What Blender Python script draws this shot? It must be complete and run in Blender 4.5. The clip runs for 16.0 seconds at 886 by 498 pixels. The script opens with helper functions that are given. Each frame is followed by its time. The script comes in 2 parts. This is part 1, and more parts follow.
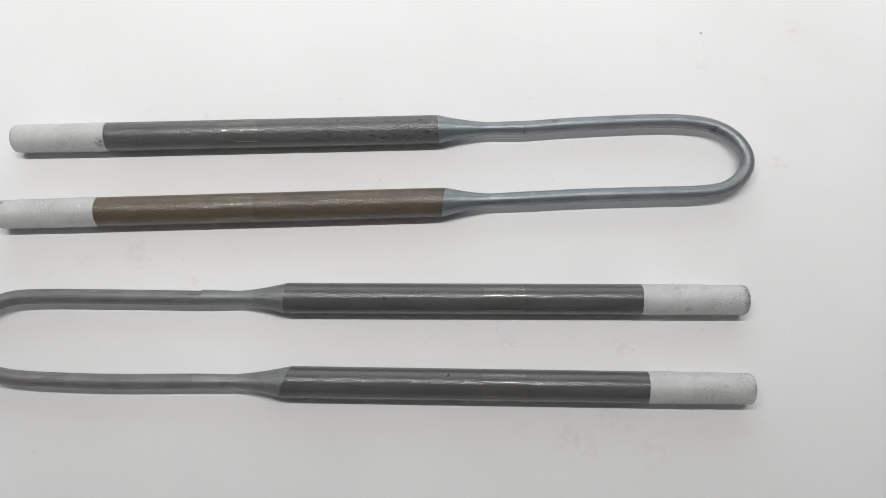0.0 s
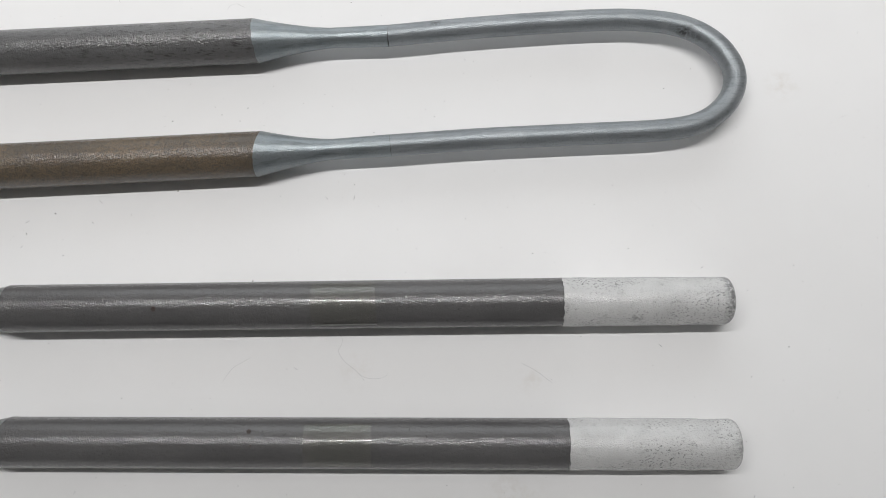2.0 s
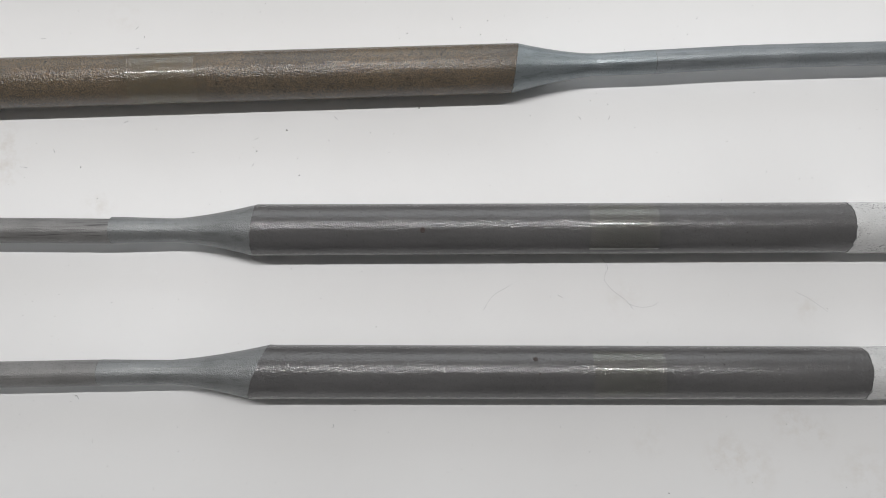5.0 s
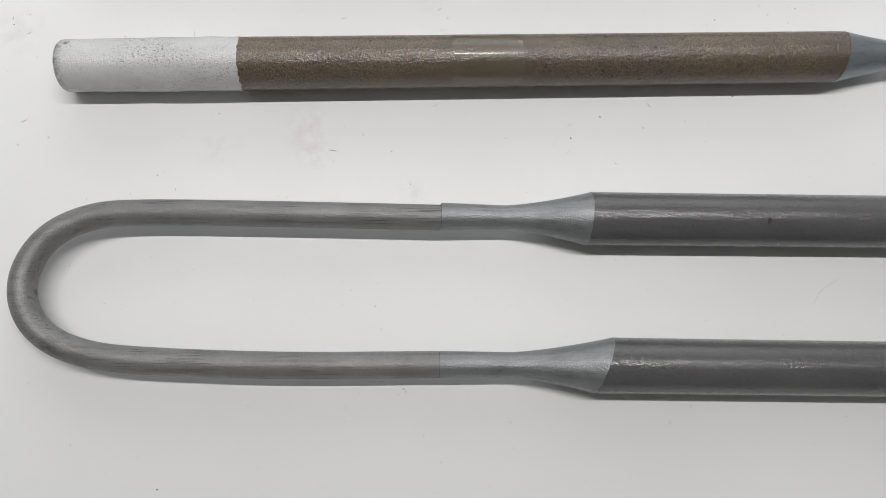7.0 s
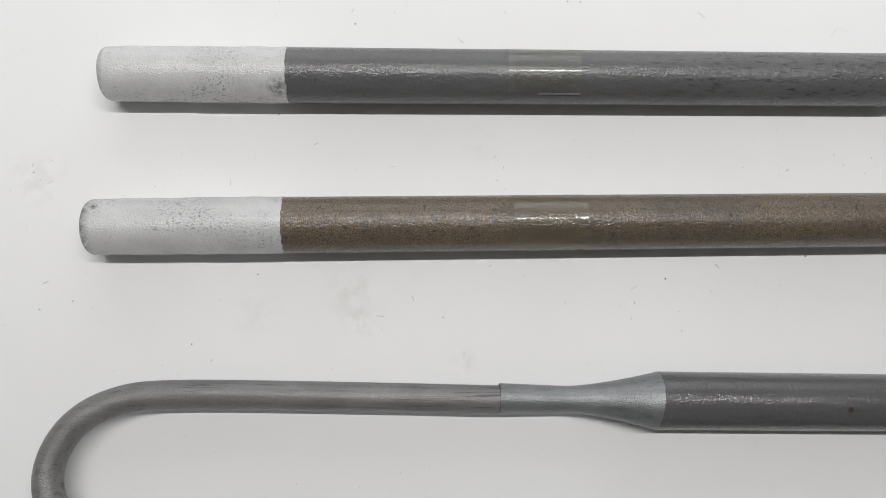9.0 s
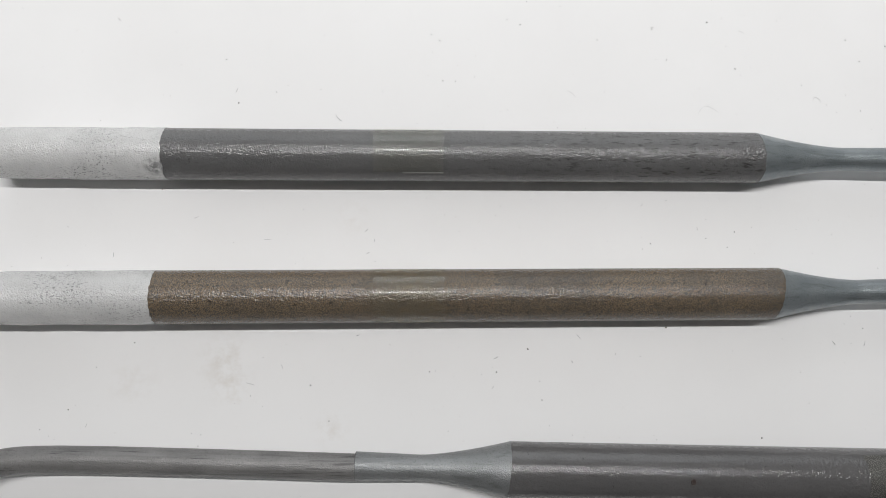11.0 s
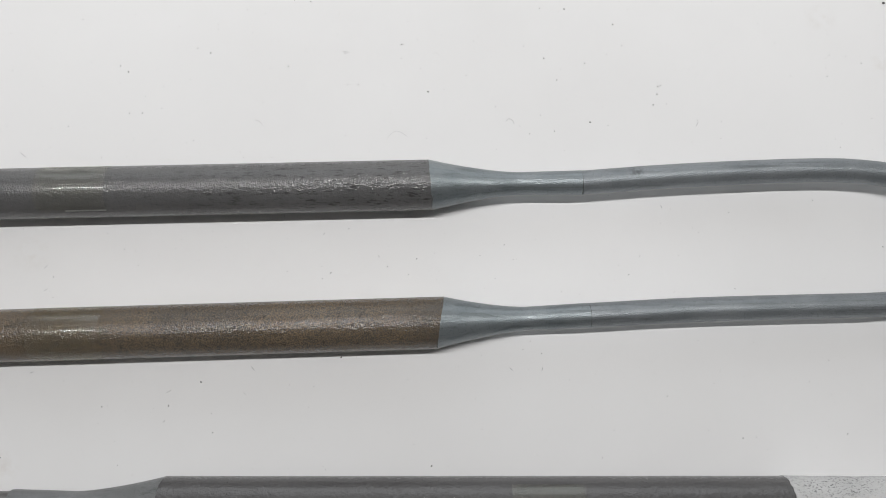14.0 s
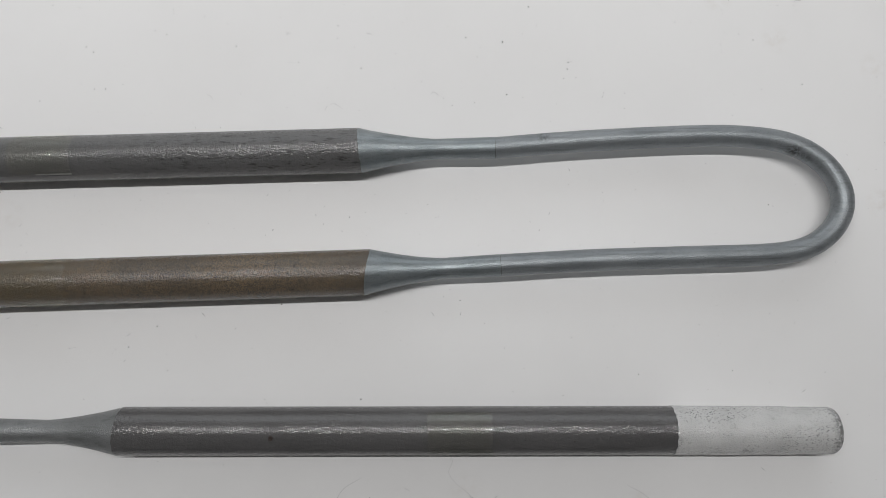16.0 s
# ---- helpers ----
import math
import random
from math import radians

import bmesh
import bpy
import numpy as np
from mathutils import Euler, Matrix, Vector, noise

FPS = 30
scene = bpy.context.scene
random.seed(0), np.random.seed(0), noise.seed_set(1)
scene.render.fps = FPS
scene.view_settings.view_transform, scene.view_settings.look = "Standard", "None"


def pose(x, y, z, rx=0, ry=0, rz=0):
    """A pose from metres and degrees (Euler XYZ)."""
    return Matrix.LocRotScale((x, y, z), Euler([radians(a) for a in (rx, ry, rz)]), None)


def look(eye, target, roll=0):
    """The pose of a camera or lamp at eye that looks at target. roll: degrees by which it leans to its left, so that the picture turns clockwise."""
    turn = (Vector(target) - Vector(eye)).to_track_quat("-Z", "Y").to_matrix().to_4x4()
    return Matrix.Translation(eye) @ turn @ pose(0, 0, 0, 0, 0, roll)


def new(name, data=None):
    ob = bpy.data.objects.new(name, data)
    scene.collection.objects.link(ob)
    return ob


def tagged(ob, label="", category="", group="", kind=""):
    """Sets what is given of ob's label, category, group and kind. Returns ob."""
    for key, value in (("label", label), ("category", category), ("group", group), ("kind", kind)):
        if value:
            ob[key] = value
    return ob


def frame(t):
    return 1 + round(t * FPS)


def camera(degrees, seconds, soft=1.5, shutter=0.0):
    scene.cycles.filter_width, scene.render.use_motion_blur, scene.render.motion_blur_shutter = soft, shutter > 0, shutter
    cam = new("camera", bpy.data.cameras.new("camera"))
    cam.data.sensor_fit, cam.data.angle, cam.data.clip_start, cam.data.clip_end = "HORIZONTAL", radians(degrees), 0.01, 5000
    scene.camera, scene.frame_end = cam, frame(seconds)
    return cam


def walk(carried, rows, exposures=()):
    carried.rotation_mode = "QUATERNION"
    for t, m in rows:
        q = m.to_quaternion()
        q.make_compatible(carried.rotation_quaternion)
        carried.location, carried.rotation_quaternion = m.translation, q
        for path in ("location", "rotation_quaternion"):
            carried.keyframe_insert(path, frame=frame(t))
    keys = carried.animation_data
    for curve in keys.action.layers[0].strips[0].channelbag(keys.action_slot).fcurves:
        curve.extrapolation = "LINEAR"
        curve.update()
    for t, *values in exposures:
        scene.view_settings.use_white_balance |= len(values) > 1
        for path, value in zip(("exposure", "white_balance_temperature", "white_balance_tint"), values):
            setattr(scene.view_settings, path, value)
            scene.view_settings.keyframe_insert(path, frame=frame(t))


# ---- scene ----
cam = camera(61.59, 16.0, soft=0.65)
PATH = [
    (0.0, 0.00046, -0.08413, 0.29003, 16.931, 0.354, -0.269),
    (0.5, 0.02455, -0.06697, 0.26373, 15.759, 1.421, -0.282),
    (1.0, 0.04241, -0.05802, 0.22821, 15.321, 2.264, -0.443),
    (1.5, 0.0471, -0.04713, 0.20245, 13.744, 1.893, -0.782),
    (2.0, 0.05124, -0.04707, 0.18915, 13.046, 1.555, -1.038),
    (2.5, 0.04865, -0.04685, 0.18075, 11.622, 1.005, -1.311),
    (3.0, 0.03868, -0.04924, 0.17526, 11.123, 0.181, -1.385),
    (3.2, 0.03393, -0.04956, 0.17535, 10.943, -0.071, -1.430),
    (5.3, -0.03837, -0.05629, 0.17629, 10.645, -1.506, -1.045),
    (5.5, -0.04884, -0.05724, 0.17492, 10.83, -1.616, -1.032),
    (6.0, -0.06748, -0.0567, 0.17149, 11.362, -1.8, -1.028),
    (6.5, -0.08662, -0.05488, 0.16918, 10.74, -2.004, -0.72),
    (7.0, -0.10219, -0.05571, 0.16696, 11.069, -2.449, -0.541),
    (7.5, -0.11071, -0.05078, 0.16367, 10.332, -3.213, -0.517),
    (8.0, -0.11275, -0.03886, 0.15803, 10.189, -3.389, -0.385),
    (8.5, -0.11422, -0.02343, 0.16103, 9.852, -3.285, -0.116),
    (9.0, -0.11642, -0.01118, 0.16215, 9.257, -3.441, 0.08),
    (9.2, -0.11426, -0.00619, 0.16320, 9.306, -3.226, 0.205),
    (11.3, -0.07693, -0.00090, 0.17364, 11.112, -2.144, 0.673),
    (11.5, -0.07214, -0.00027, 0.17312, 10.939, -1.976, 0.58),
    (12.0, -0.05664, 0.00189, 0.17412, 10.445, -1.501, 0.573),
    (12.5, -0.04251, 0.00206, 0.17691, 10.474, -1.187, 0.301),
    (13.0, -0.0297, 0.00752, 0.17878, 9.404, -0.745, 0.146),
    (13.5, -0.01559, 0.01078, 0.17818, 9.004, -0.986, -0.164),
    (14.0, -0.00245, 0.01171, 0.17801, 9.159, -0.797, -0.466),
    (14.5, 0.00852, 0.0122, 0.17862, 9.141, -0.502, -0.479),
    (15.0, 0.02445, 0.01724, 0.18031, 8.218, -0.269, -0.665),
    (15.5, 0.02717, 0.01354, 0.1833, 8.1, -0.013, -0.819),
    (16.0, 0.0179, -0.00099, 0.19813, 8.615, -0.251, -0.648),
]
walk(cam, [(t, pose(x, y, z, rx, ry, rz)) for t, x, y, z, rx, ry, rz in PATH], exposures=[(0.0, 0.25), (1.0, 0.26), (2.5, 0.31), (6.5, 0.36), (7.5, 0.33), (9.0, 0.25), (11.5, 0.23), (13.0, 0.19), (14.0, 0.09),
           (14.5, 0.01), (15.0, -0.16), (15.5, -0.3), (16.0, -0.13)])

# ---- light ----
world = bpy.data.worlds.new("world")
scene.world = world
world.use_nodes = True
world.node_tree.nodes["Background"].inputs[0].default_value = (0.9, 0.95, 1.0, 1)
world.node_tree.nodes["Background"].inputs[1].default_value = 0.1


def area_lamp(name, m, sx, sy, watts, colour):
    data = bpy.data.lights.new(name, "AREA")
    data.shape, data.size, data.size_y, data.energy, data.color = "RECTANGLE", sx, sy, watts, colour
    ob = new(name, data)
    ob.matrix_world = m
    return ob


# a long bar lamp over the rods, turned towards the back of the table, and a weak bluish fill added behind the table
area_lamp("bar_lamp", pose(-0.09, 0.16, 1.0, 62, 0, 0), 1.02, 0.033, 17.2, (1.0, 0.994, 0.988))
# added soft fill, no known source: lightens the rods' upper flanks by reflection
area_lamp("back_fill", look((0.0, 1.85, 0.95), (0.0, 0.0, 0.55)), 2.4, 1.2, 10, (0.9, 0.95, 1.0))

# ---- materials ----


class Nodes:
    """A small helper to write node trees."""

    def __init__(self, name, colour, rough, metal=0.0):
        self.mat = bpy.data.materials.new(name)
        self.mat.use_nodes = True
        self.tree = self.mat.node_tree
        self.bsdf = self.tree.nodes["Principled BSDF"]
        self.bsdf.inputs["Base Color"].default_value = (*colour, 1)
        self.bsdf.inputs["Roughness"].default_value = rough
        self.bsdf.inputs["Metallic"].default_value = metal
        self.co = self.add("ShaderNodeTexCoord").outputs["Object"]

    def add(self, kind, **values):
        n = self.tree.nodes.new(kind)
        for key, value in values.items():
            self.put(n.inputs[key.replace("_", " ")], value)
        return n

    def put(self, socket, value):
        if isinstance(value, bpy.types.NodeSocket):
            self.tree.links.new(value, socket)
        else:
            socket.default_value = value

    def stretched(self, sx, sy, sz):
        m = self.add("ShaderNodeMapping", Vector=self.co)
        m.inputs["Scale"].default_value = (sx, sy, sz)
        return m.outputs[0]

    def noise(self, scale, detail=3.0, rough=0.55, co=None):
        return self.add("ShaderNodeTexNoise", Vector=co or self.co, Scale=scale, Detail=detail, Roughness=rough).outputs["Fac"]

    def cells(self, scale, co=None):
        return self.add("ShaderNodeTexVoronoi", Vector=co or self.co, Scale=scale).outputs["Distance"]

    def ramp(self, fac, low, high, a=0.0, b=1.0):
        n = self.add("ShaderNodeMapRange", Value=fac)
        n.inputs["From Min"].default_value, n.inputs["From Max"].default_value = low, high
        n.inputs["To Min"].default_value, n.inputs["To Max"].default_value = a, b
        return n.outputs[0]

    def mix(self, fac, a, b):
        n = self.add("ShaderNodeMix")
        n.data_type = "RGBA"
        self.put(n.inputs[0], fac)
        self.put(n.inputs[6], a if isinstance(a, bpy.types.NodeSocket) else (*a, 1))
        self.put(n.inputs[7], b if isinstance(b, bpy.types.NodeSocket) else (*b, 1))
        return n.outputs[2]

    def math(self, op, a, b=0.0):
        n = self.add("ShaderNodeMath")
        n.operation = op
        self.put(n.inputs[0], a)
        self.put(n.inputs[1], b)
        return n.outputs[0]

    def bump(self, height, distance, strength=1.0, normal=None):
        n = self.add("ShaderNodeBump", Height=height, Distance=distance, Strength=strength)
        if normal:
            self.put(n.inputs["Normal"], normal)
        return n.outputs[0]

    def done(self, colour=None, rough=None, normal=None):
        for key, value in (("Base Color", colour), ("Roughness", rough), ("Normal", normal)):
            if value is not None:
                self.put(self.bsdf.inputs[key], value)
        return self.mat


def laminate():
    n = Nodes("white_laminate", (0.8, 0.8, 0.8), 0.4)
    cloud = n.noise(14, 4)
    base = n.mix(n.ramp(cloud, 0.35, 0.7), (0.84, 0.835, 0.836), (0.805, 0.798, 0.798))
    # brownish smudges, each with a torn outline
    ragged = n.noise(260, 5, 0.65)
    for x, y, r, depth in ((-0.1261, 0.0055, 0.008, 0.24), (-0.1241, -0.0008, 0.006, 0.19), (-0.1466, 0.0007, 0.007, 0.12), (0.0456, -0.0702, 0.007, 0.21), (0.0516, -0.0741, 0.008, 0.19),
                           (0.0612, -0.0634, 0.006, 0.21), (0.0672, -0.0659, 0.006, 0.19), (0.0778, -0.0762, 0.009, 0.17), (0.1127, -0.0686, 0.005, 0.12), (0.0283, -0.0672, 0.005, 0.15),
                           (0.0689, -0.0369, 0.005, 0.16), (0.0246, -0.0344, 0.006, 0.15), (0.1137, 0.0881, 0.005, 0.19), (0.1407, 0.0794, 0.005, 0.14), (0.098, 0.1003, 0.005, 0.14),
                           (0.1562, 0.1039, 0.007, 0.17), (0.1399, 0.0407, 0.006, 0.21), (-0.1951, 0.0302, 0.008, 0.20), (-0.1016, -0.0094, 0.005, 0.17), (-0.0986, 0.0397, 0.005, 0.15)):
        far = n.add("ShaderNodeVectorMath")
        far.operation = "DISTANCE"
        n.put(far.inputs[0], n.co)
        far.inputs[1].default_value = (x, y, 0)
        spot = n.math("MULTIPLY", n.ramp(far.outputs["Value"], r, 0.1 * r), n.ramp(ragged, 0.44, 0.64))
        base = n.mix(n.math("MULTIPLY", spot, depth), base, (0.5, 0.42, 0.33))
    fine = n.math("MULTIPLY", n.ramp(n.noise(900, 2), 0.68, 0.8), 0.12)
    base = n.mix(fine, base, (0.5, 0.48, 0.45))
    # a clear melamine skin with orange peel over a matt white core
    peel = n.noise(2900, 0.0)
    n.bsdf.inputs["Specular IOR Level"].default_value = 0.05
    n.bsdf.inputs["Coat Weight"].default_value = 0.19
    n.put(n.bsdf.inputs["Coat Roughness"], n.ramp(n.noise(120, 3), 0.3, 0.7, 0.12, 0.15))
    n.put(n.bsdf.inputs["Coat Normal"], n.bump(peel, 0.000045, 0.9))
    return n.done(base, 0.5)


def glaze(name, low, high, dark, rough, grain, grain_depth, brown=None, coarser=None):
    """Fired glaze on the cold ends: glassy grains, dark pits, long faint streaks."""
    n = Nodes(name, low, rough)
    colour = n.mix(n.ramp(n.noise(160, 4, 0.6, n.stretched(0.25, 1, 1)), 0.3, 0.7), low, high)
    if brown:
        speck = n.ramp(n.noise(4300, 2, 0.6), 0.42, 0.58)
        colour = n.mix(speck, colour, brown)
        colour = n.mix(n.ramp(n.noise(60, 3), 0.45, 0.75, 0.0, 0.6), colour, low)
    colour = n.mix(n.math("MULTIPLY", n.ramp(n.noise(2600, 2.5, 0.65), 0.53, 0.63), 0.36 if brown else 0.14), colour, dark)
    pits = n.ramp(n.noise(1000, 3, 0.6), *((0.61, 0.7) if brown else (0.67, 0.75)))
    colour = n.mix(n.math("MULTIPLY", pits, 0.7), colour, dark)
    if coarser:
        # torn grain, rougher towards the taper, with scratches along the bar
        x = n.add("ShaderNodeSeparateXYZ")
        n.put(x.inputs[0], n.co)
        torn = n.ramp(x.outputs[0], coarser[0], coarser[1])
        scratch = n.ramp(n.noise(1500, 3, 0.65, n.stretched(0.22, 1, 1)), 0.55, 0.66)
        colour = n.mix(n.math("MULTIPLY", n.math("MULTIPLY", scratch, torn), 0.75), colour, dark)
    grains = n.math("ADD", n.noise(grain, 0.3), n.math("MULTIPLY", n.noise(grain * 0.42, 0.0), 1.1))
    if coarser:
        grains = n.math("ADD", grains, n.math("MULTIPLY", n.math("MULTIPLY", n.noise(1700, 1.0, 0.5, n.stretched(0.45, 1, 1)), torn), 1.1))
    rough_map = n.ramp(n.noise(420, 3), 0.3, 0.7, rough - 0.02, rough + 0.06)
    n.bsdf.inputs["Specular IOR Level"].default_value = 0.65
    return n.done(colour, rough_map, n.bump(grains, grain_depth, 0.8))


def scuffs(n, colour, spots, dark):
    """Dark scuffs with torn outlines at given places."""
    ragged = n.noise(900, 3, 0.7)
    for x, y, z, r, depth in spots:
        far = n.add("ShaderNodeVectorMath")
        far.operation = "DISTANCE"
        n.put(far.inputs[0], n.co)
        far.inputs[1].default_value = (x, y, z)
        spot = n.math("MULTIPLY", n.ramp(far.outputs["Value"], r, 0.3 * r), n.ramp(ragged, 0.38, 0.56))
        colour = n.mix(n.math("MULTIPLY", spot, depth), colour, dark)
    return colour


def ground_metal(name, a, b, rough, metal, grain_depth, spots=(), drawn=0.0):
    """Silicide of the hot zone: blue-grey skin with drawing lines along the rod."""
    n = Nodes(name, a, rough, metal)
    colour = n.mix(n.ramp(n.noise(110, 4), 0.35, 0.68), a, b)
    colour = n.mix(n.math("MULTIPLY", n.ramp(n.noise(900, 3, 0.6, n.stretched(0.05, 1, 1)), 0.52, 0.7), 0.5), colour, tuple(0.5 * v for v in a))
    colour = n.mix(n.math("MULTIPLY", n.ramp(n.noise(2700, 2.5, 0.6), 0.56, 0.66), 0.4), colour, tuple(0.45 * v for v in a))
    if drawn:
        line = n.ramp(n.noise(2300, 3, 0.65, n.stretched(0.03, 1, 1)), 0.57, 0.63)
        colour = n.mix(n.math("MULTIPLY", n.math("MULTIPLY", line, n.ramp(n.noise(90, 2), 0.4, 0.6)), drawn), colour, (0.03, 0.03, 0.03))
    colour = scuffs(n, colour, spots, (0.03, 0.03, 0.03))
    height = n.math("ADD", n.noise(3400, 1.3, 0.5), n.math("MULTIPLY", n.noise(2400, 2, 0.6, n.stretched(0.08, 1, 1)), 0.14 if drawn else 0.1))
    return n.done(colour, n.ramp(n.noise(300, 3), 0.3, 0.7, rough - 0.04, rough + 0.06), n.bump(height, grain_depth, 0.7))


def sprayed(name):
    """Aluminium sprayed on the tips: pale, rough, pitted."""
    n = Nodes(name, (0.6, 0.6, 0.6), 0.5, 0.0)
    colour = n.mix(n.ramp(n.noise(150, 4), 0.35, 0.7), (0.615, 0.613, 0.611), (0.535, 0.534, 0.533))
    patch = n.ramp(n.noise(110, 3, 0.6, n.stretched(0.5, 1, 1)), 0.42, 0.62, 0.1, 1.0)
    pits = n.math("MULTIPLY", n.ramp(n.noise(2500, 3, 0.7, n.stretched(0.7, 1, 1)), 0.555, 0.615), patch)
    colour = n.mix(n.math("MULTIPLY", pits, 0.8), colour, (0.11, 0.11, 0.11))
    # grey weathered stains
    colour = n.mix(n.math("MULTIPLY", n.ramp(n.noise(420, 4, 0.7), 0.58, 0.7), 0.35), colour, (0.24, 0.24, 0.24))
    x = n.add("ShaderNodeSeparateXYZ")
    n.put(x.inputs[0], n.co)
    rim = n.math("ADD", n.ramp(x.outputs[0], -0.1786, -0.1804), n.ramp(x.outputs[0], 0.1142, 0.1164))
    worn = n.math("MULTIPLY", rim, n.ramp(n.noise(1200, 3, 0.7), 0.34, 0.56))
    colour = n.mix(n.math("MULTIPLY", worn, 0.85), colour, (0.1, 0.1, 0.1))
    colour = scuffs(n, colour, ((-0.1784, 0.0211, 0.0105, 0.001, 1.0), (-0.1426, 0.048, 0.010, 0.003, 0.7), (0.1141, -0.0538, 0.011, 0.002, 0.5), (0.0936, -0.0233, 0.0095, 0.002, 0.5)), (0.06, 0.06, 0.06))
    n.bsdf.inputs["Specular IOR Level"].default_value = 0.8
    height = n.math("ADD", n.noise(3000, 0.6), n.math("MULTIPLY", n.noise(700, 2), 0.3))
    height = n.math("SUBTRACT", height, n.math("MULTIPLY", pits, 0.4))
    return n.done(colour, n.ramp(n.noise(500, 3), 0.3, 0.7, 0.13, 0.24), n.bump(height, 0.00015, 0.9))


def clear_tape():
    n = Nodes("clear_tape", (0.5, 0.5, 0.5), 0.1)
    out = n.tree.nodes["Material Output"]
    n.tree.nodes.remove(n.bsdf)
    see = n.add("ShaderNodeBsdfTransparent")
    see.inputs[0].default_value = (0.985, 0.985, 0.97, 1)
    film = n.add("ShaderNodeBsdfDiffuse", Color=(0.42, 0.42, 0.33, 1))
    gloss = n.add("ShaderNodeBsdfGlossy", Roughness=0.07)
    n.put(gloss.inputs["Normal"], n.bump(n.noise(900, 3, 0.5), 0.00003, 0.8))
    body = n.add("ShaderNodeMixShader")
    body.inputs[0].default_value = 0.009
    n.put(body.inputs[1], see.outputs[0])
    n.put(body.inputs[2], film.outputs[0])
    coat = n.add("ShaderNodeMixShader")
    coat.inputs[0].default_value = 0.024
    n.put(coat.inputs[1], body.outputs[0])
    n.put(coat.inputs[2], gloss.outputs[0])
    n.put(out.inputs[0], coat.outputs[0])
    return n.mat


def plain(name, colour, rough=0.7, scale=6.0, vary=0.06):
    n = Nodes(name, colour, rough)
    c = n.mix(n.noise(scale, 4), colour, tuple(v * (1 - vary) for v in colour))
    return n.done(c, None, n.bump(n.noise(scale * 30, 3), 0.001, 0.2))


TABLE = laminate()
WALL = plain("wall_paint", (0.72, 0.71, 0.69), 0.8)
FLOOR = plain("grey_floor", (0.25, 0.24, 0.23), 0.5)
GREY = glaze("dark_grey_glaze", (0.084, 0.0815, 0.0825), (0.109, 0.106, 0.107), (0.022, 0.021, 0.021), 0.14, 3100, 0.000092)
COARSE = glaze("coarse_grey_glaze", (0.093, 0.092, 0.093), (0.121, 0.12, 0.121), (0.022, 0.021, 0.021), 0.2, 3100, 0.00013, None, (-0.085, -0.03))
BROWN = glaze("brown_grey_glaze", (0.057, 0.053, 0.049), (0.079, 0.072, 0.064), (0.016, 0.014, 0.012), 0.18, 3200, 0.00015, (0.2, 0.143, 0.086))
HOT_BLUE = ground_metal("blue_grey_silicide", (0.228, 0.248, 0.262), (0.285, 0.305, 0.32), 0.37, 0.55, 0.00013,
                        ((0.1123, 0.0526, 0.008, 0.0028, 0.8), (0.1151, 0.0507, 0.008, 0.002, 0.6), (0.0459, 0.0573, 0.008, 0.0022, 0.6)))
HOT_GREY = ground_metal("grey_silicide", (0.2, 0.196, 0.194), (0.25, 0.245, 0.242), 0.42, 0.3, 0.00015, ((-0.1821, -0.0337, 0.006, 0.0012, 0.9), (-0.1774, -0.0458, 0.008, 0.003, 0.5)), 0.6)
TAPER_BLUE = ground_metal("ground_blue_taper", (0.222, 0.25, 0.264), (0.275, 0.302, 0.315), 0.32, 0.6, 0.00013)
TAPER_GREY = ground_metal("ground_grey_taper", (0.222, 0.23, 0.233), (0.272, 0.28, 0.284), 0.36, 0.5, 0.00018)
TIP = sprayed("sprayed_aluminium")
TAPE = clear_tape()
FILM_EDGE = plain("tape_edge_film", (0.3, 0.3, 0.29), 0.3, 900, 0.5)
SEAM = plain("weld_seam_oxide", (0.11, 0.11, 0.113), 0.7, 300, 0.4)
PIT = plain("rusty_pit", (0.045, 0.03, 0.025), 0.6, 900, 0.5)
LINT = plain("grey_lint", (0.36, 0.36, 0.37), 0.8, 900, 0.4)
DUST = plain("dark_dust", (0.17, 0.165, 0.16), 0.9, 900, 0.4)

# ---- structure ----


def mesh_of(name, bm, mat, smooth=True):
    me = bpy.data.meshes.new(name)
    bm.to_mesh(me)
    bm.free()
    me.materials.append(mat)
    if smooth:
        for p in me.polygons:
            p.use_smooth = True
        me.set_sharp_from_angle(angle=radians(40))
    return me


def part(name, bm, mat, parent=None, label=""):
    """One mesh object, built in world places, under a thing or a part."""
    ob = new(name, mesh_of(name, bm, mat))
    if parent:
        ob.parent = parent
        if parent.type == "EMPTY":
            ob.location = -parent.location
    if label:
        tagged(ob, label)
    return ob


def box_bm(x0, x1, y0, y1, z0, z1, bevel=0.0):
    bm = bmesh.new()
    bmesh.ops.create_cube(bm, size=1, matrix=Matrix.Translation(((x0 + x1) / 2, (y0 + y1) / 2, (z0 + z1) / 2)) @ Matrix.Diagonal((x1 - x0, y1 - y0, z1 - z0, 1)))
    if bevel:
        bmesh.ops.bevel(bm, geom=bm.edges[:], offset=bevel, segments=3, affect="EDGES")
    return bm


def setting(name, bm, mat, label, category):
    return tagged(part(name, bm, mat), label, category, kind="structure")


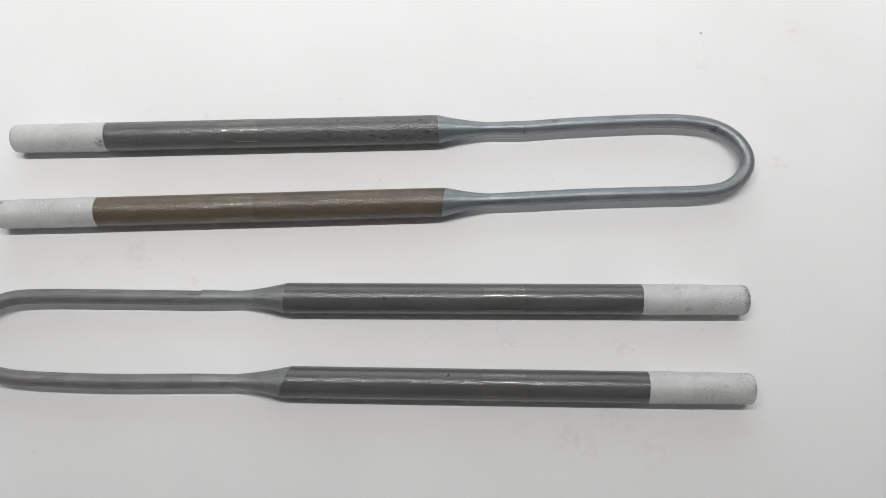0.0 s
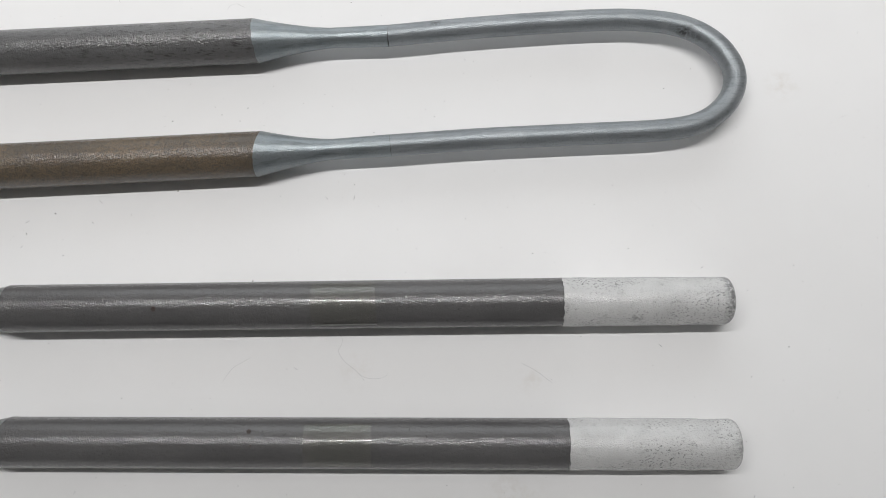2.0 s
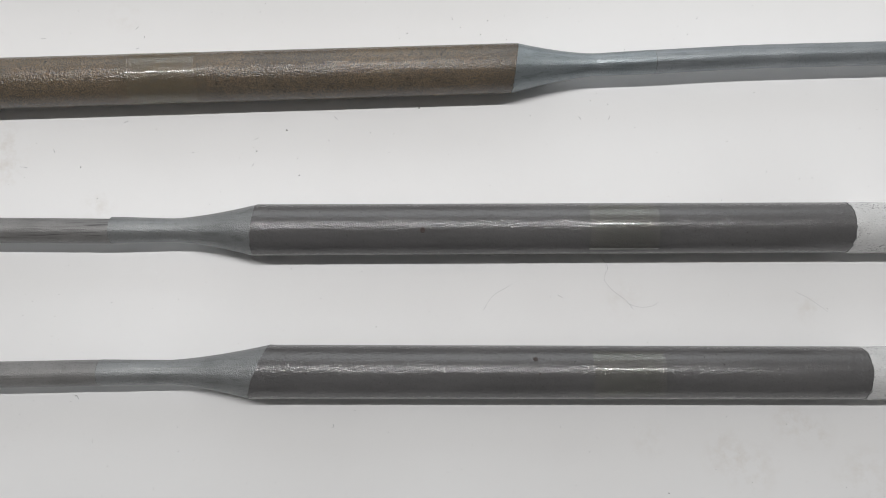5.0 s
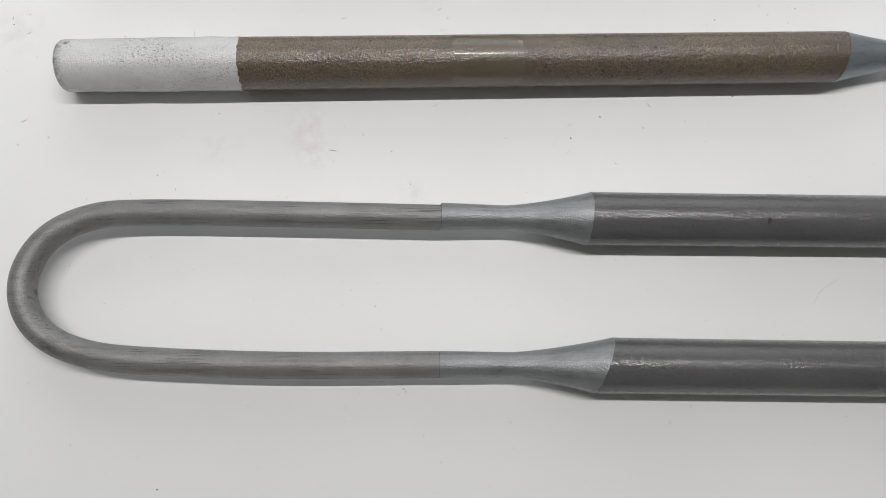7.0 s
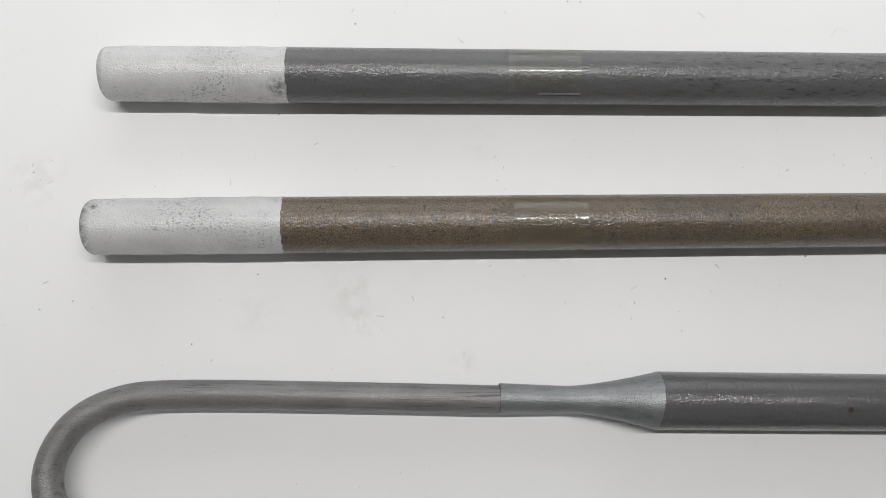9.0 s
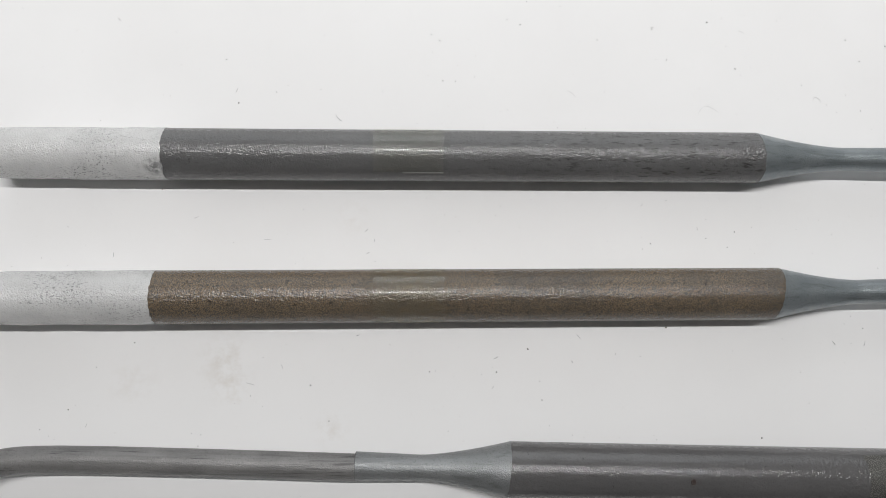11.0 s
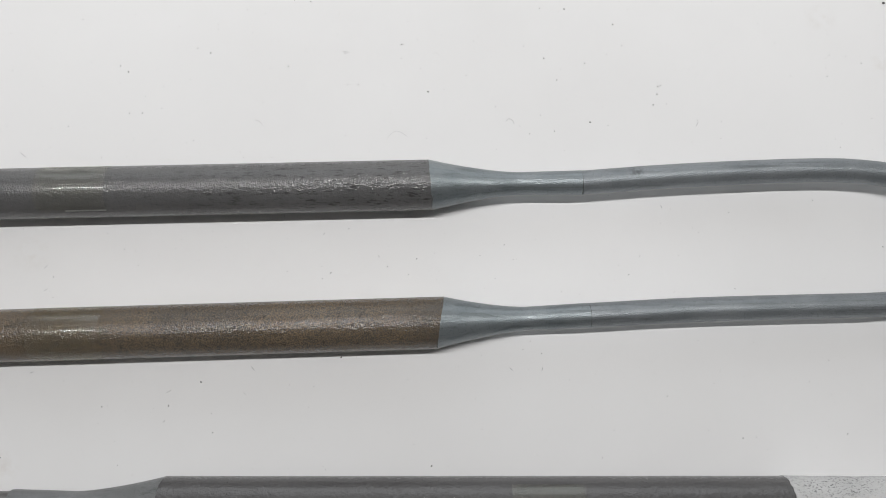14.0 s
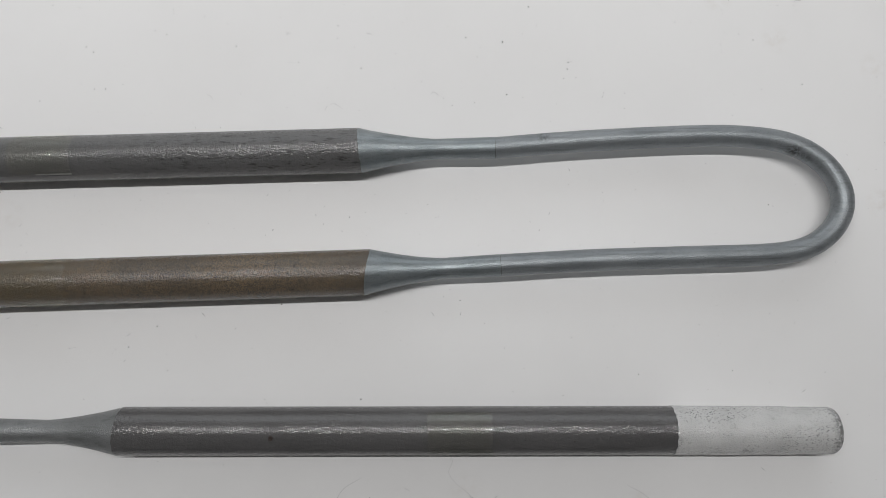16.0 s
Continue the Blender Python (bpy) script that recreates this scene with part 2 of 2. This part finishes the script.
setting("table_top", box_bm(-0.75, 0.75, -0.42, 0.42, -0.028, 0, 0.002), TABLE, "white laminate table top with fine orange-peel texture", "table")
setting("floor", box_bm(-2.2, 2.2, -2.2, 2.0, -0.85, -0.75), FLOOR, "plain grey floor under the table", "floor")
# ceiling and walls are out of view, added to bounce light onto the table
setting("ceiling", box_bm(-2.2, 2.2, -2.2, 2.0, 1.7, 1.8), WALL, "unseen plain white ceiling added to bounce light", "ceiling")
setting("wall_north", box_bm(-2.2, 2.2, 2.0, 2.1, -0.75, 1.7), WALL, "unseen plain white wall added to bounce light", "wall")
setting("wall_south", box_bm(-2.2, 2.2, -2.3, -2.2, -0.75, 1.7), WALL, "unseen plain white wall added to bounce light", "wall")
setting("wall_east", box_bm(2.2, 2.3, -2.3, 2.1, -0.75, 1.7), WALL, "unseen plain white wall added to bounce light", "wall")
setting("wall_west", box_bm(-2.3, -2.2, -2.3, 2.1, -0.75, 1.7), WALL, "unseen plain white wall added to bounce light", "wall")

# ---- heating elements ----
R, NECK, HOT_R = 0.006, 0.00272, 0.0029
AROUND = 72


def smooth_line(points, step=0.001):
    """A smooth line through the points, in even steps."""
    p = np.array(points, float)
    ext = np.vstack([2 * p[0] - p[1], p, 2 * p[-1] - p[-2]])
    out = []
    for k in range(1, len(ext) - 2):
        a, b, c, d = ext[k - 1], ext[k], ext[k + 1], ext[k + 2]
        n = max(2, int(np.linalg.norm(c - b) / step))
        for u in np.arange(n) / n:
            out.append(0.5 * (2 * b + (c - a) * u + (2 * a - 5 * b + 4 * c - d) * u ** 2 + (3 * b - a - 3 * c + d) * u ** 3))
    out.append(p[-1])
    return np.array(out)


def sweep(line, radii, shear=None, jag=None, around=AROUND, lumps=0.0, seed=0.0):
    """A closed round bar along the line. shear: how far each ring leans along x over its radius; jag: the raggedness of each ring's edge."""
    bm = bmesh.new()
    rings = []
    n = len(line)
    for k in range(n):
        t = Vector(line[min(k + 1, n - 1)] - line[max(k - 1, 0)]).normalized()
        side = Vector((0, 0, 1)).cross(t).normalized()
        up = t.cross(side)
        c = Vector(line[k])
        ring = []
        for i in range(around):
            a = i * 2 * math.pi / around
            o = math.cos(a) * side + math.sin(a) * up
            v = c + float(radii[k]) * o
            if shear is not None:
                v.x += float(shear[k]) * o.y
            if jag is not None and jag[k]:
                v.x += jag[k] * noise.noise(Vector((seed, o.y * 6, o.z * 6))) + 0.5 * jag[k] * noise.noise(Vector((seed + 7, o.y * 15, o.z * 15)))
            if lumps:
                v += o * lumps * noise.noise(v * 220 + Vector((seed, 0, 0)))
            ring.append(bm.verts.new(v))
        rings.append(ring)
    for r, q in zip(rings, rings[1:]):
        for a in range(around):
            b = (a + 1) % around
            bm.faces.new((r[a], r[b], q[b], q[a]))
    bm.faces.new(rings[0][::-1])
    bm.faces.new(rings[-1])
    bmesh.ops.recalc_face_normals(bm, faces=bm.faces)
    return bm


def along(a, b, us):
    a, b = np.array((*a, R)), np.array((*b, R))
    return np.array([a + (b - a) * u for u in us])


def tape_bm(a, b, x0, x1, low, high, r):
    """A thin film bent round the bar from x0 to x1, between two angles from the top, in degrees."""
    bm = bmesh.new()
    steps = 28
    grid = []
    for x in np.linspace(x0, x1, 7):
        u = (x - a[0]) / (b[0] - a[0])
        yc = a[1] + u * (b[1] - a[1])
        row = []
        for k in range(steps + 1):
            w = radians(low + (high - low) * k / steps)
            row.append(bm.verts.new((x + 0.0002 * noise.noise(Vector((x * 900, k * 0.6, 1))) * (x in (x0, x1)), yc + r * math.sin(w), R + r * math.cos(w))))
        grid.append(row)
    for p, q in zip(grid, grid[1:]):
        for k in range(steps):
            bm.faces.new((p[k], q[k], q[k + 1], p[k + 1]))
    bmesh.ops.recalc_face_normals(bm, faces=bm.faces)
    bmesh.ops.solidify(bm, geom=bm.faces[:], thickness=0.00004)
    return bm


def cold_leg(heater, tip, coat, end, weld, slant, mat, taper_mat, tape, seed, label, second=None, step=0.00004, lip=None):
    """One terminal leg: coated tip, glazed bar with a strip of tape, ground taper and weld."""
    way = 1 if end[0] > coat[0] else -1
    us = np.linspace(0, 1, 40)
    edge = [0.0] * 40
    edge[0], edge[-1] = 0.00035, 0.00022
    lean = [0.0] * 39 + [slant]
    bar = part("cold_end", sweep(along(coat, end, us), [R] * 40, lean, edge, lumps=0.00002, seed=seed), mat, heater, label)
    # the tip, with its edge rounded over
    length = math.dist(tip, coat)
    fillet, nose = 0.0017, R - 0.00018
    us = [0.0]
    rs = [nose - fillet]
    for k in range(1, 9):
        w = k / 8 * math.pi / 2
        us.append(fillet * (1 - math.cos(w)) / length)
        rs.append(nose - fillet + fillet * math.sin(w))
    body = list(np.linspace(us[-1], 1, 24))[1:]
    us += body
    rs += [R + 0.00007 - (R + 0.00007 - nose) * (1 - u) ** 1.6 for u in body]
    part("coated_tip", sweep(along(tip, coat, us), rs, None, [0.0] * (len(us) - 1) + [0.0004], lumps=0.00016, seed=seed), TIP, bar, "pale grey sprayed aluminium tip")
    x0, x1, low, high = tape
    part("tape_strip", tape_bm(coat, end, x0, x1, low, high, R + 0.00012), TAPE, bar, "strip of clear adhesive tape")
    if lip:
        part("tape_edge", tape_bm(coat, end, lip[0], lip[1], low - 1.5, low + 2.0, R + 0.00028), FILM_EDGE, bar, "lifted whitish edge of the clear tape")
    if second:
        part("glaze_seam", sweep(along(coat, end, second), [R + 0.00005] * 2), mat, bar, "faint raised ring in the glaze")
    # the taper, hollow ground down to the neck
    us = np.linspace(0, 0.9962, 44)
    rs = [NECK + (0.00018 + step) * max(0, (u - 0.56) / 0.44) + (R - NECK) * max(0, 1 - u / 0.58) ** 1.5 for u in us]
    lean = [slant * max(0, 1 - u / 0.5) for u in us]
    edge = [0.00022] + [0.0] * 43
    part("taper", sweep(along(end, weld, us), rs, lean, edge, seed=seed), taper_mat, heater, "smooth ground blue-grey taper")
    part("weld_seam", sweep(along(end, weld, (0.995, 1.0008)), [HOT_R - 0.00005] * 2, around=32), SEAM, heater, "thin dark weld line")
    return bar


def hot_bend(heater, points, mat, seed):
    line = smooth_line([(x / 1000, y / 1000, R) for x, y in points])
    for k in range(22):
        line[1:-1] = 0.5 * line[1:-1] + 0.25 * (line[:-2] + line[2:])
    return part("hot_bend", sweep(line, [HOT_R] * len(line), around=40, lumps=0.00002, seed=seed), mat, heater, "thin bent heating rod with faint drawing lines")


def heating_element(name, at, label):
    e = new(name)
    e.location = at
    e.empty_display_size = 0.02
    return tagged(e, label, "heating element", group="heating elements on the table")


def mm(x, y):
    return (x / 1000, y / 1000)


upper = heating_element("heating_element", (-0.03, 0.038, 0), "U-shaped heating element with one brown and one grey leg")
cold_leg(upper, mm(-180.2, 51.8), mm(-140.9, 52.45), mm(-2.7, 54.88), mm(33.3, 55.25), -0.0004, COARSE, TAPER_BLUE, (-0.0933, -0.0773, -56, 82), 1.0, "coarse grained dark grey glazed bar", lip=(-0.0866, -0.0773))
cold_leg(upper, mm(-181.1, 18.1), mm(-140.7, 19.06), mm(-0.6, 22.23), mm(33.97, 23.63), 0.0010, BROWN, TAPER_BLUE, (-0.0925, -0.0766, -95, 95), 2.0, "brown speckled glazed bar", (0.5105, 0.5125))
hot_bend(upper, [(33.3, 55.25), (57.5, 56.9), (86, 58.0), (100, 57.75), (112.4, 55.7), (121.3, 50.1), (125.6, 41.2), (122.9, 33.4), (115.7, 27.7), (104.8, 25.8), (83.2, 25.3), (56.5, 24.7), (33.97, 23.63)], HOT_BLUE, 3.0)

lower = heating_element("heating_element", (-0.03, -0.034, 0), "U-shaped heating element with two dark grey glazed legs")
bar_b1 = cold_leg(lower, mm(117.4, -19.3), mm(76.15, -18.71), mm(-62.35, -17.37), mm(-95.47, -16.9), 0.0005, GREY, TAPER_GREY, (0.0147, 0.0306, -61, 52), 4.0, "glossy dark grey glazed bar", None, 0.0002, (0.0147, 0.0306))
bar_b2 = cold_leg(lower, mm(115.5, -53.5), mm(75.73, -52.72), mm(-60.5, -49.92), mm(-96.1, -49.5), 0.0022, GREY, TAPER_GREY, (0.0137, 0.0296, -60, 48), 5.0, "glossy dark grey glazed bar")
hot_bend(lower, [(-95.47, -17.15), (-130, -16.4), (-160.5, -16.05), (-171.8, -17.0), (-180.3, -21.0), (-184.5, -27.4), (-185.5, -33.0), (-183.2, -39.2), (-178.0, -44.0), (-169.8, -46.9), (-158.2, -48.2), (-130, -49.4), (-96.1, -49.5)], HOT_GREY, 6.0)


def pit(parent, x, yc, angle, r):
    """A burst bubble in the glaze: a low ring round a hollow."""
    bm = bmesh.new()
    n = Vector((0, math.sin(radians(angle)), math.cos(radians(angle))))
    u, v = Vector((1, 0, 0)), n.cross(Vector((1, 0, 0)))
    c = Vector((x, yc, R)) + n * R
    rings = []
    for rr, h in ((1.0, -0.00008), (0.8, 0.00012), (0.55, 0.00012), (0.3, 0.00003)):
        rings.append([bm.verts.new(c + rr * r * (1 + 0.2 * noise.noise(Vector((x * 999, i, rr)))) * (math.cos(i * 0.5236) * u + math.sin(i * 0.5236) * v) + h * n) for i in range(12)])
    for p, q in zip(rings, rings[1:]):
        for i in range(12):
            bm.faces.new((p[i], p[(i + 1) % 12], q[(i + 1) % 12], q[i]))
    bm.faces.new(rings[-1])
    bmesh.ops.recalc_face_normals(bm, faces=bm.faces)
    return part("glaze_pit", bm, PIT, parent, "small rusty brown pit in the glaze")


pit(bar_b1, -0.0236, -0.0177, -14, 0.0007)
pit(bar_b2, 0.0009, -0.0511, 26, 0.0006)
pit(bar_b2, 0.0016, -0.0511, -6, 0.0003)

# ---- lint and dust on the table ----


def fibre(points, r, label):
    line = smooth_line(points, 0.0003)
    bm = bmesh.new()
    rings = []
    for k, p in enumerate(line):
        t = Vector(line[min(k + 1, len(line) - 1)] - line[max(k - 1, 0)]).normalized()
        side = Vector((0, 0, 1)).cross(t).normalized()
        up = t.cross(side)
        rr = r * (0.45 if k in (0, len(line) - 1) else 1)
        rings.append([bm.verts.new(Vector(p) + rr * (math.cos(i * 1.0472) * side + math.sin(i * 1.0472) * up)) for i in range(6)])
    for a, b in zip(rings, rings[1:]):
        for i in range(6):
            bm.faces.new((a[i], a[(i + 1) % 6], b[(i + 1) % 6], b[i]))
    bm.faces.new(rings[0][::-1])
    bm.faces.new(rings[-1])
    bmesh.ops.recalc_face_normals(bm, faces=bm.faces)
    ob = part("lint_fibre", bm, LINT)
    return tagged(ob, label, "lint", group="lint fibres on the table")


rng = random.Random(5)
CURLS = ((-103.2, 65.4), (-119.3, 0.1), (-104.0, -54.7), (-99.5, -64.3), (8.6, -32.9), (-119.0, 33.9))
for x, y in CURLS:
    a0, bend, rad = rng.uniform(0, 6.3), rng.choice((-1, 1)), rng.uniform(0.0003, 0.0006)
    pts, px, py = [], x / 1000, y / 1000
    for k in range(rng.randint(4, 6)):
        pts.append((px, py, 0.00007 + 0.00004 * k % 0.00012))
        a0 += bend * rng.uniform(-0.5, 1.3)
        ln = rad * rng.uniform(0.5, 1.4)
        px, py = px + ln * math.cos(a0), py + ln * math.sin(a0)
    fibre(pts, rng.uniform(0.00003, 0.000042), "tiny curled grey fibre lying on white laminate")
TICKS = ((-94.6, 31.1), (-93.1, 34.2), (-15.3, 38.6), (-113.3, 4.3), (53.9, 50.6), (23.5, 11.5), (-96.3, 11.7), (-46.5, 6.3), (-44.8, -62.4), (-95.1, 36.6), (-191.4, 7.2), (-153.7, 29.5),
         (-65.0, 0.2), (101.1, -29.4), (-64.2, 7.0), (120.5, -65.9), (-28.6, 44.3), (48.0, 38.4), (16.1, 11.5), (113.4, -9.6), (-157.8, 88.9), (-178.2, 107.7), (-127.8, 71.1), (-135.2, 38.9),
         (-156.0, -9.2), (-44.8, 12.1), (-192.3, 29.1), (-196.4, 32.8))
for x, y in TICKS:
    a0, ln = rng.uniform(0.2, 2.4), rng.uniform(0.0003, 0.0007)
    dx, dy = ln * math.cos(a0), ln * math.sin(a0)
    px, py = x / 1000, y / 1000
    fibre([(px - dx, py - dy, 0.00007), (px + 0.0001, py, 0.0001), (px + dx, py + dy, 0.00007)], 0.000045, "tiny straight dark fibre lying on white laminate")
BENT = (((-46.2, 73.0), (-45.5, 73.0), (-44.9, 72.6), (-44.3, 71.6)), ((16.2, 72.5), (16.9, 73.3), (17.9, 72.8), (18.2, 71.8)),
        ((64.0, 72.9), (64.5, 72.3), (63.8, 71.1)), ((119.7, 98.9), (120.2, 99.4), (121.6, 99.5)), ((-1.7, 90.6), (-1.0, 90.7), (-0.3, 90.2)), ((-24.7, 91.1), (-23.8, 91.1), (-23.1, 90.8)))
for h in BENT:
    fibre([(x / 1000, y / 1000, 0.00005) for x, y in h], 0.00003, "short bent grey fibre lying on white laminate")
HAIRS = (((-9.4, -36.3), (-7.1, -33.0), (-2.7, -30.4)), ((19.6, -24.1), (20.9, -26.5), (19.9, -29.2), (21.6, -31.9), (24.9, -34.6), (26.5, -36.8)), ((66.2, -33.2), (69.4, -34.9), (73.5, -38.1)),
         ((25.1, -35.2), (27.9, -36.2), (31.2, -36.0), (32.6, -34.9)), ((-13.3, 68.1), (-12.4, 69.5), (-10.6, 70.1), (-8.3, 68.7)))
for h in HAIRS:
    fibre([(x / 1000, y / 1000, 0.00005) for x, y in h], 0.000018, "thin long wavy hair lying on white laminate")

DOTS = ((-20.7, 82.3), (-74.2, 75.0), (-118.1, 70.9), (-130.8, 79.1), (-127.1, 67.8), (-8.1, 34.2), (-6.1, 38.0), (45.2, 33.9), (-13.2, 36.2), (-9.8, 93.0), (-80.3, 87.4), (-102.1, -7.7),
        (-24.1, 90.6), (107.9, 40.3), (95.0, -4.2), (70.2, -4.9), (-2.8, -10.5), (-26.8, 34.7), (23.5, 15.1), (-24.0, 14.6), (-137.2, -34.6), (-185.5, 3.2), (-146.9, 9.3), (-160.2, -5.8),
        (-56.8, 9.1), (-64.1, 3.7), (-53.6, -2.5), (-79.6, 3.6), (130.0, -64.0), (133.1, -30.4), (52.9, 4.9), (123.6, 99.8), (-106.6, 0.2), (-33.0, 104.6), (154.7, 30.7), (158.2, -33.7),
        (31.9, -79.0), (-155.9, -75.0), (-143.7, 45.6), (-88.8, 9.6), (-192.2, 1.4), (-196.0, 31.2), (-194.5, 29.7))
FAR_DOTS = ((-90.5, 99.9), (-61.2, 92.0), (-57.9, 90.8), (-38.3, 87.2), (-3.2, 80.4), (-8.2, 99.3), (-78.2, 85.8), (-49.1, 102.4), (-77.3, 75.0), (-92.2, 71.7), (25.5, 102.7), (31.8, 102.5),
            (44.1, 98.3), (36.5, 87.8), (26.2, 89.2), (29.3, 83.4), (54.8, 81.6), (55.6, 81.9), (54.5, 79.6), (53.4, 76.8), (56.8, 77.0), (22.1, 69.3), (13.7, 76.4), (117.6, 102.7), (114.9, 98.0),
            (98.2, 84.2), (107.2, 87.7), (70.3, 72.4), (28.3, 70.0), (120.0, 74.5))
dust = bmesh.new()


def speck(x, y, r):
    m = Matrix.Translation((x, y, r * 0.3)) @ Matrix.Rotation(rng.uniform(0, 3.1), 4, "Z") @ Matrix.Diagonal((r * rng.uniform(0.8, 1.5), r, r * 0.5, 1))
    bmesh.ops.create_icosphere(dust, subdivisions=1, radius=1, matrix=m)


speck(0.0373, 0.0723, 0.00026)
speck(0.1146, 0.1041, 0.0004)
for x, y in DOTS + FAR_DOTS:
    speck(x / 1000, y / 1000, rng.uniform(0.0001, 0.0002))
for k in range(800):
    speck(rng.uniform(-0.21, 0.19), rng.uniform(-0.1, 0.12), rng.uniform(0.00004, 0.0001))
tagged(part("table_dust", dust, DUST), "dark dust specks scattered over white laminate", "dust", kind="stuff")
